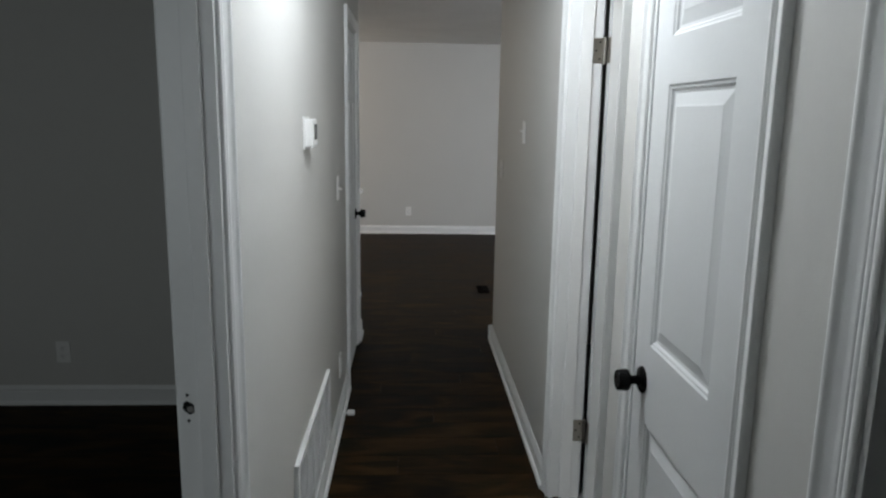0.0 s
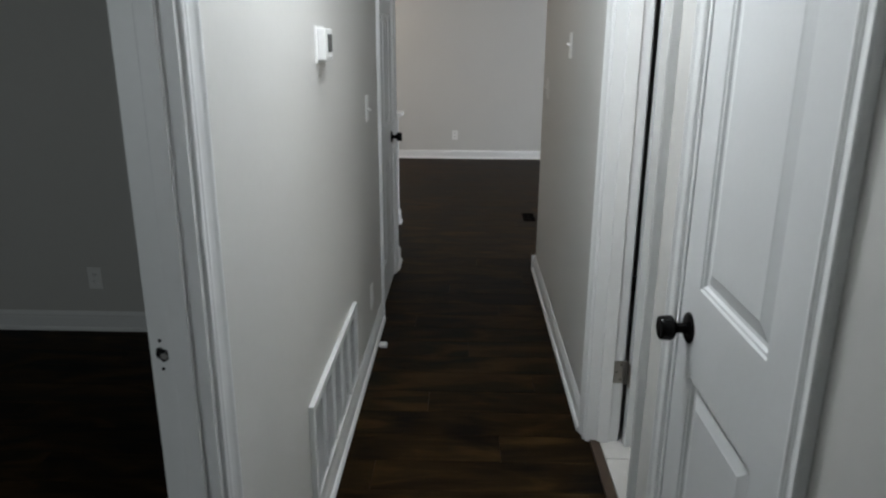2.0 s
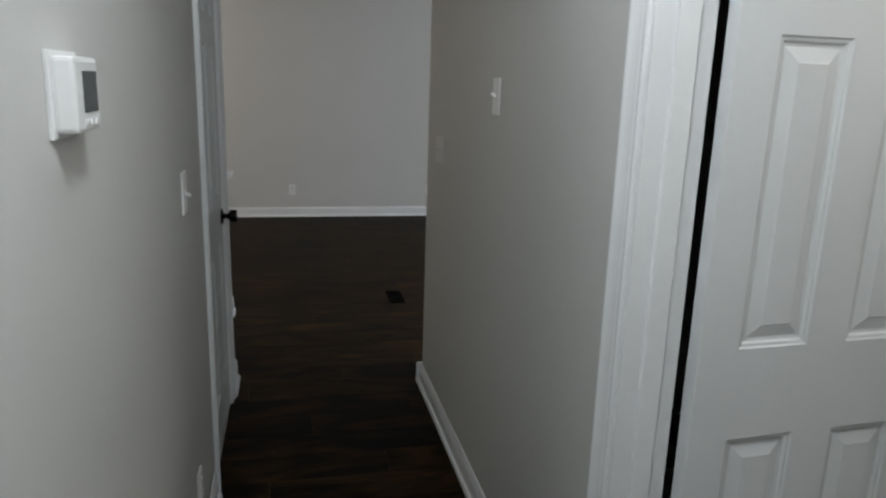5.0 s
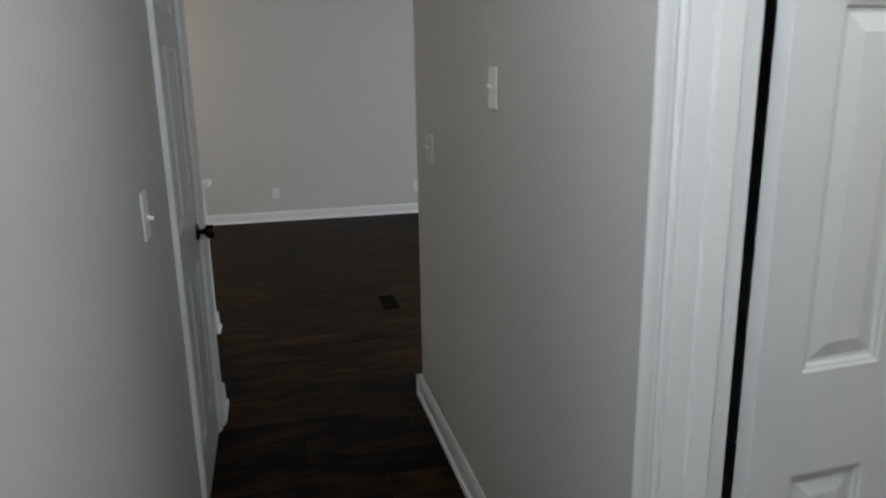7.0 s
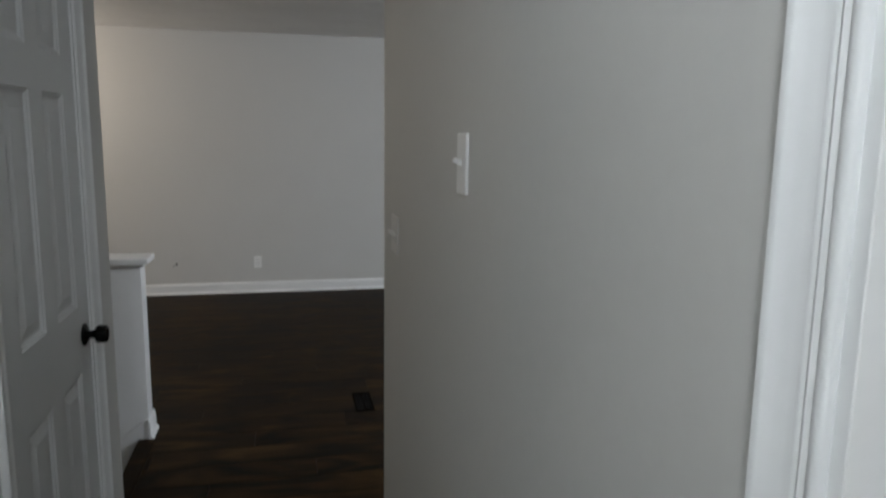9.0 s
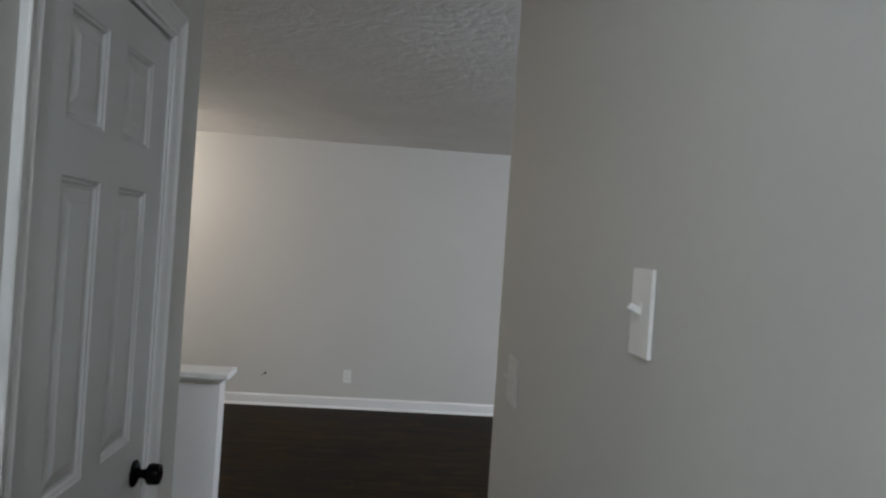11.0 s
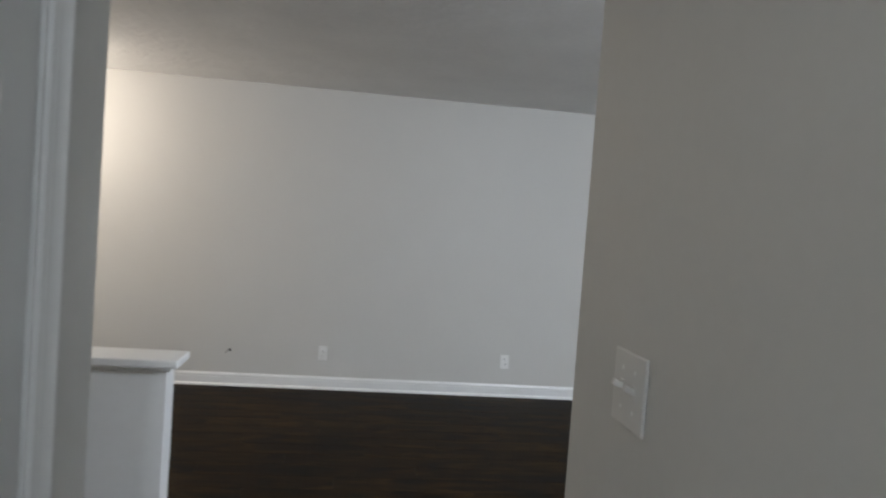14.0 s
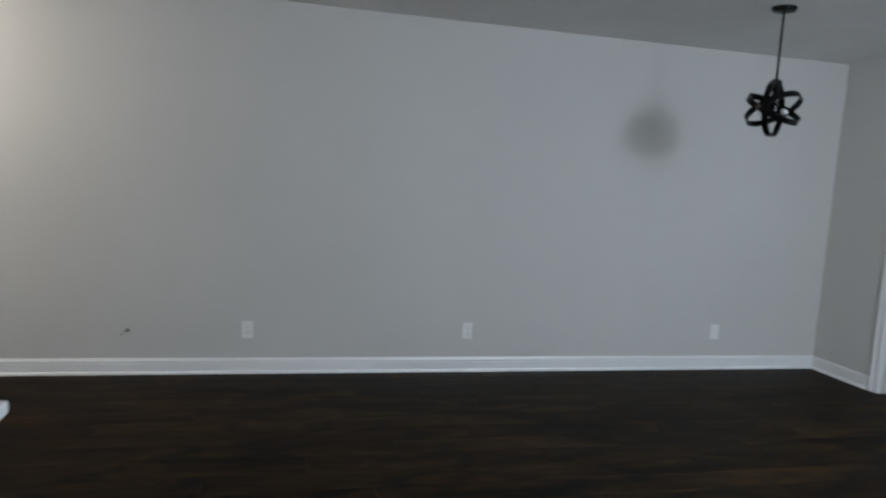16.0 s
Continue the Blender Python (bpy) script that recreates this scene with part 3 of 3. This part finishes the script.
bmesh.ops.rotate(bm, verts=bm.verts, cent=(0, 0, 0), matrix=Matrix.Rotation(radians(30), 3, "X"))
slat = part("slat", bm, STEELWHITE, t)
n_slat = 20
for k in range(n_slat):
    s = slat if k == 0 else new("slat", slat.data)
    s.parent = t
    s.location = (0, -0.0085, -GH / 2 + 0.032 + k * (GH - 0.064) / (n_slat - 1))
for x in (-GW / 2 + 0.013, GW / 2 - 0.013):
    screw(t, x, 0.0, -0.0165)

# white rubber-tipped door stop on the baseboard
t = thing("door_stop", "small white door stop fixed to the baseboard", "door stop", pose(LX + 0.024, 3.80, 0.027, 0, 0, 90))
part("base", lathe(bmesh.new(), [(0.012, 0), (0.012, -0.004), (0.006, -0.006)], "y", (0, 0, 0), 16), PLASTIC, t, smooth=True)
part("rod", lathe(bmesh.new(), [(0.0055, -0.004), (0.0055, -0.014)], "y", (0, 0, 0), 14), PLASTIC, t, smooth=True)
part("tip", lathe(bmesh.new(), [(0.0135, -0.012), (0.0155, -0.016), (0.0155, -0.044), (0.012, -0.049)], "y", (0, 0, 0), 16), PLASTIC, t, smooth=True)

# floor register: dark pan that paints the shade below, with a frame and louvres
t = thing("floor_register", "dark brown metal floor register let into the planks", "floor vent", pose(0.53, 6.54, 0))
part("pan", boxes((-0.042, 0.042, -0.125, 0.125, 0.001, 0.003)), HOLLOW_SHADE, t)
for r in ((-0.052, 0.052, -0.138, -0.122, 0, 0.005), (-0.052, 0.052, 0.122, 0.138, 0, 0.005), (-0.052, -0.04, -0.122, 0.122, 0, 0.0048), (0.04, 0.052, -0.122, 0.122, 0, 0.0048)):
    part("frame_rail", boxes(r, bevel=0.0015), BROWN, t)
bm = boxes((-0.04, 0.04, -0.0012, 0.0012, 0.0015, 0.0054))
louvre = part("louvre", bm, BROWN, t)
for k in range(18):
    s = louvre if k == 0 else new("louvre", louvre.data)
    s.parent = t
    s.location = (0, -0.115 + k * 0.23 / 17, 0)
part("divider", boxes((-0.004, 0.004, -0.122, 0.122, 0.0012, 0.0052)), BROWN, t)

# cable stub poking out of the long wall
t = thing("cable_stub", "short dark cable end sticking out of the wall", "cable", pose(-0.9, FAR, 0.30))
cu = bpy.data.curves.new("cable_stub", "CURVE")
cu.dimensions, cu.bevel_depth, cu.bevel_resolution = "3D", 0.0028, 3
sp = cu.splines.new("BEZIER")
sp.bezier_points.add(2)
for p, co in zip(sp.bezier_points, ((0, 0, -0.01), (0.012, -0.045, 0.012), (-0.03, -0.05, -0.03))):
    p.co, p.handle_left_type, p.handle_right_type = co, "AUTO", "AUTO"
cable = new("cable", cu)
cable.data.materials.append(GREYWIRE)
cable.parent = t
part("wall_hole", lathe(bmesh.new(), [(0.011, -0.0005), (0.011, -0.002)], "y", (0, 0, -0.01), 14), HOLLOW_SHADE, t)

# ---- half wall and stairs going down beside it ----
HY0, HY1, HX = 6.245, 6.355, -0.574
structure("half_wall", boxes((WEST, HX, HY0, HY1, LOW, 0.875)), TRIM, "low white painted guard wall beside the stairs", "half wall")
t = thing("trim_half_wall_cap", "white painted wooden cap on the half wall", "wall cap", pose(HX, (HY0 + HY1) / 2, 0.875), "structure")
part("cap_board", boxes((WEST - HX, 0.042, -0.092, 0.092, 0.018, 0.046), bevel=0.006), TRIM, t)
part("cap_moulding", boxes((WEST - HX, 0.018, -0.071, 0.071, 0.001, 0.018), bevel=0.005), TRIM, t)
baseboard("baseboard", (HX, HY0 - 0.024, 0), (HX, HY1 + 0.024, 0), (1, 0, 0))
baseboard("baseboard", (WEST, HY1, 0), (HX, HY1, 0), (0, 1, 0))
RISE, RUN, STEPS, SX = 0.188, 0.235, 7, HX - 0.02
# skirt board that follows the stairs down the half wall
bm = bmesh.new()
slope = RISE / RUN
xe = -STEPS * RUN
prof = [(0.02, -0.2), (0.02, BASE_H), (0.008, BASE_H), (xe, BASE_H + slope * (xe - 0.008)), (xe, slope * xe - 0.22)]
va = [bm.verts.new((SX + x, HY0 - 0.014, z)) for x, z in prof]
vb = [bm.verts.new((SX + x, HY0 - 0.0005, z)) for x, z in prof]
bm.faces.new(va), bm.faces.new(vb)
for k in range(len(prof)):
    bm.faces.new((va[k], va[(k + 1) % len(prof)], vb[(k + 1) % len(prof)], vb[k]))
structure("trim_stair_skirt", bm, TRIM, "white painted skirt board sloping down along the stairs", "skirt board")
t = thing("stairs", "dark wooden stairs with white risers leading down", "stairs", pose(SX, 0, 0), "structure")
for k in range(1, STEPS + 1):
    z = -k * RISE
    part("riser", boxes((-(k - 1) * RUN - 0.02, -(k - 1) * RUN, L_END + 0.002, HY0 - 0.016, z, z + RISE - 0.026)), TRIM, t)
    part("tread", boxes((-k * RUN - 0.02, -(k - 1) * RUN + (0.0 if k else 0.02), L_END + 0.002, HY0 - 0.016, z - 0.026, z), bevel=0.006), PLANK, t)
part("nosing", boxes((-0.03, 0.05, L_END + 0.002, HY0 - 0.016, -0.026, 0.006), bevel=0.006), PLANK, t)
structure("floor_stair_landing", boxes((WEST, SX - STEPS * RUN + 0.2, L_END, HY0, LOW - 0.05, LOW + 0.01)), SUBFLOOR, "dark floor at the foot of the stairs", "floor")

# ---- chandelier: canopy, stem, ring sphere, centre cluster ----
CH = (2.69, 8.32)
t = thing("chandelier", "black metal orb chandelier hanging from a thin stem", "chandelier", pose(CH[0], CH[1], H))
part("canopy", lathe(bmesh.new(), [(0.066, 0), (0.066, -0.012), (0.058, -0.024), (0.02, -0.032)], "z", (0, 0, 0), 32), BLACK, t, smooth=True)
part("stem", lathe(bmesh.new(), [(0.0065, -0.03), (0.0065, -0.4)], "z", (0, 0, 0), 12), BLACK, t, smooth=True)
part("hub", lathe(bmesh.new(), [(0.012, -0.39), (0.03, -0.4), (0.03, -0.43), (0.016, -0.46), (0.016, -0.52), (0.036, -0.54), (0.036, -0.57), (0.01, -0.59)], "z", (0, 0, 0), 20), BLACK, t, smooth=True)
for k in range(3):
    bm = bmesh.new()
    R1, steps = 0.148, 48
    prof = ((R1, -0.017), (R1 + 0.006, -0.017), (R1 + 0.006, 0.017), (R1, 0.017))
    ring = [[bm.verts.new((r * math.cos(2 * math.pi * j / steps), r * math.sin(2 * math.pi * j / steps), h)) for r, h in prof] for j in range(steps)]
    for j in range(steps):
        a, b = ring[j], ring[(j + 1) % steps]
        for i in range(4):
            bm.faces.new((a[i], a[(i + 1) % 4], b[(i + 1) % 4], b[i]))
    lean = radians((90, 27, -27)[k])
    v, r, u = Vector((0.617, 0.787, 0)), Vector((0.787, -0.617, 0)), Vector((0, 0, 1))
    n = (r * -math.sin(lean) + u * math.cos(lean)) * math.cos(radians(16)) + v * math.sin(radians(16) * (1, 1, -1)[k])
    turn = n.to_track_quat("Z", "X").to_matrix()
    bmesh.ops.transform(bm, matrix=turn.to_4x4(), verts=bm.verts)
    bmesh.ops.translate(bm, vec=(0, 0, -0.555), verts=bm.verts)
    part("ring", bm, BLACK, t)
for k in range(3):
    a = radians(120 * k + 15)
    bm = lathe(bmesh.new(), [(0.006, 0), (0.006, 0.03), (0.016, 0.034), (0.017, 0.052), (0.01, 0.054)], "z", (0, 0, 0), 14)
    bmesh.ops.transform(bm, matrix=pose(0, 0, -0.55, 72 if k % 2 else 108, 0, math.degrees(a)), verts=bm.verts)
    arm = part("arm", bm, BLACK, t, smooth=True)
    bm = lathe(bmesh.new(), [(0.008, 0.052), (0.015, 0.066), (0.017, 0.078), (0.01, 0.092), (0.003, 0.096)], "z", (0, 0, 0), 14)
    bmesh.ops.transform(bm, matrix=pose(0, 0, -0.55, 72 if k % 2 else 108, 0, math.degrees(a)), verts=bm.verts)
    part("bulb", bm, PLASTIC, arm, "small unlit frosted bulb", smooth=True)

# ---- light fixtures ----
t = thing("hall_ceiling_light", "lit flush ceiling light in the hall", "ceiling light", pose(HALL_LAMP[0], HALL_LAMP[1], H), group="flush ceiling lights")
part("base", lathe(bmesh.new(), [(0.12, 0), (0.12, -0.012), (0.1, -0.02)], "z"), STEELWHITE, t, smooth=True)
part("shade", lathe(bmesh.new(), [(0.1, -0.018), (0.095, -0.035), (0.07, -0.05), (0.02, -0.057)], "z"), BULB, t, smooth=True)
copy_thing(t, pose(BATH_LAMP[0], BATH_LAMP[1], H))["label"] = "lit flush ceiling light inside the bathroom door"
t = thing("entry_pendant", "lit warm globe lamp hanging above the entry", "pendant lamp", pose(ENTRY_LAMP[0], ENTRY_LAMP[1], H))
part("canopy", lathe(bmesh.new(), [(0.06, 0), (0.055, -0.02), (0.02, -0.03)], "z"), BLACK, t, smooth=True)
part("stem", lathe(bmesh.new(), [(0.006, -0.028), (0.006, -0.13)], "z", steps=12), BLACK, t, smooth=True)
part("globe", lathe(bmesh.new(), [(0.02, -0.13), (0.045, -0.15), (0.055, -0.185), (0.045, -0.22), (0.02, -0.235)], "z"), WARMBULB, t, smooth=True)
t = thing("kitchen_pendant", "lit white drum pendant lamp in the kitchen area", "pendant lamp", pose(KITCHEN_LAMP[0], KITCHEN_LAMP[1], H))
part("canopy", lathe(bmesh.new(), [(0.06, 0), (0.055, -0.015), (0.02, -0.022)], "z"), STEELWHITE, t, smooth=True)
part("stem", lathe(bmesh.new(), [(0.006, -0.02), (0.006, -0.08)], "z", steps=12), STEELWHITE, t, smooth=True)
part("shade_top", lathe(bmesh.new(), [(0.02, -0.078), (0.08, -0.082), (0.08, -0.09), (0.02, -0.094)], "z"), TUBE, t, smooth=True)


# ---- floors: planks run across the hall ----
PW, PL, PT = 0.178, 1.22, 0.008


def plank_mesh(length, cache={}):
    key = round(length, 3)
    if key not in cache:
        a, b, c = length / 2 - 0.0003, PW / 2 - 0.0003, 0.0007
        vs = [(-a, -b, -PT), (a, -b, -PT), (a, b, -PT), (-a, b, -PT), (-a, -b, -c), (a, -b, -c), (a, b, -c), (-a, b, -c),
              (-a + c, -b + c, 0), (a - c, -b + c, 0), (a - c, b - c, 0), (-a + c, b - c, 0)]
        fs = [(3, 2, 1, 0), (8, 9, 10, 11)] + [(i + k, i + (k + 1) % 4, i + 4 + (k + 1) % 4, i + 4 + k) for i in (0, 4) for k in range(4)]
        me = bpy.data.meshes.new("plank")
        me.from_pydata(vs, [], fs)
        me.materials.append(PLANK)
        cache[key] = me
    return cache[key]


def plank_floor(parent, regions):
    """Rows of staggered boards that fill each rectangle (x0, x1, y0, y1); rows share one lattice."""
    rng = random.Random(5)
    for x0, x1, y0, y1 in regions:
        for r in range(math.floor(y0 / PW), math.ceil(y1 / PW)):
            off = ((r * 0.381) % 1.0) * PL
            x = math.floor((x0 - off) / PL) * PL + off
            while x < x1 - 0.01:
                a, b = max(x, x0), min(x + PL, x1)
                if b - a > 0.01:
                    ob = new("plank", plank_mesh(b - a))
                    ob.parent = parent
                    ob.location = ((a + b) / 2, (r + 0.5) * PW, 0)
                x += PL


floor = structure("floor", boxes((LX - TH - 0.01, RX + 0.051, SOUTH, R_END + 0.1, -0.06, -PT - 0.0005), (HX - 0.02, EAST + TH, R_END + 0.1001, FAR + TH, -0.06, -PT - 0.0005), (WEST, HX - 0.02, HY1 - 0.05, FAR + TH, -0.06, -PT - 0.0005), (1.7, EAST + TH, 3.6, R_END + 0.1, -0.06, -PT - 0.0005)),
                  SUBFLOOR, "dark walnut plank floor running through hall and room", "floor")
r0 = math.ceil(R_END / PW) * PW
r1 = math.ceil((HY1 - 0.01) / PW) * PW
plank_floor(floor, ((1.7, EAST, 3.6, r0 - 0.001), (LX - 0.1, RX + 0.05, SOUTH, r0 - 0.001), (HX + 0.03, EAST, r0 + 0.001, r1 - 0.001), (WEST, EAST, r1 + 0.001, FAR)))
bedroom_floor = structure("floor_bedroom", boxes((WEST, LX - TH - 0.01, SOUTH, 4.1, -0.06, -PT - 0.0005)), SUBFLOOR, "dark walnut plank bedroom floor in shadow", "floor")
plank_floor(bedroom_floor, ((WEST, LX - 0.1, 1.6, 3.99),))
# plain dark floor under the room added to swallow hall light
structure("floor_added_room", boxes((-1.35, 2.0, -3.7, SOUTH - 0.0005, -0.06, -0.002)), SUBFLOOR, "plain dark floor of the unseen room added behind the hall", "floor")
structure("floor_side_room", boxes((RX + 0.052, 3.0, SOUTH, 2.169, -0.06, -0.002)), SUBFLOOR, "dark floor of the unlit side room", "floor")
bath = structure("floor_bathroom", boxes((RX + 0.052, 1.6, 2.17, 4.985, -0.06, -0.004)), GROUT, "pale grey tiled bathroom floor", "floor")
tile_me = bpy.data.meshes.new("tile")
bm = boxes((-0.151, 0.151, -0.151, 0.151, -0.006, 0.002), bevel=0.0015)
bm.to_mesh(tile_me)
bm.free()
tile_me.materials.append(TILE)
for i in range(3):
    for k in range(8):
        o = new("tile", tile_me)
        o.parent = bath
        o.location = (RX + 0.056 + 0.152 + i * 0.305, 2.27 + 0.155 + k * 0.305, 0)
structure("threshold", boxes((RX + 0.015, RX + 0.053, B_OPEN[0] + 0.0195, B_OPEN[1] - 0.0195, -0.004, 0.008), bevel=0.0035), THRESH, "brown threshold strip in the bathroom doorway", "threshold")
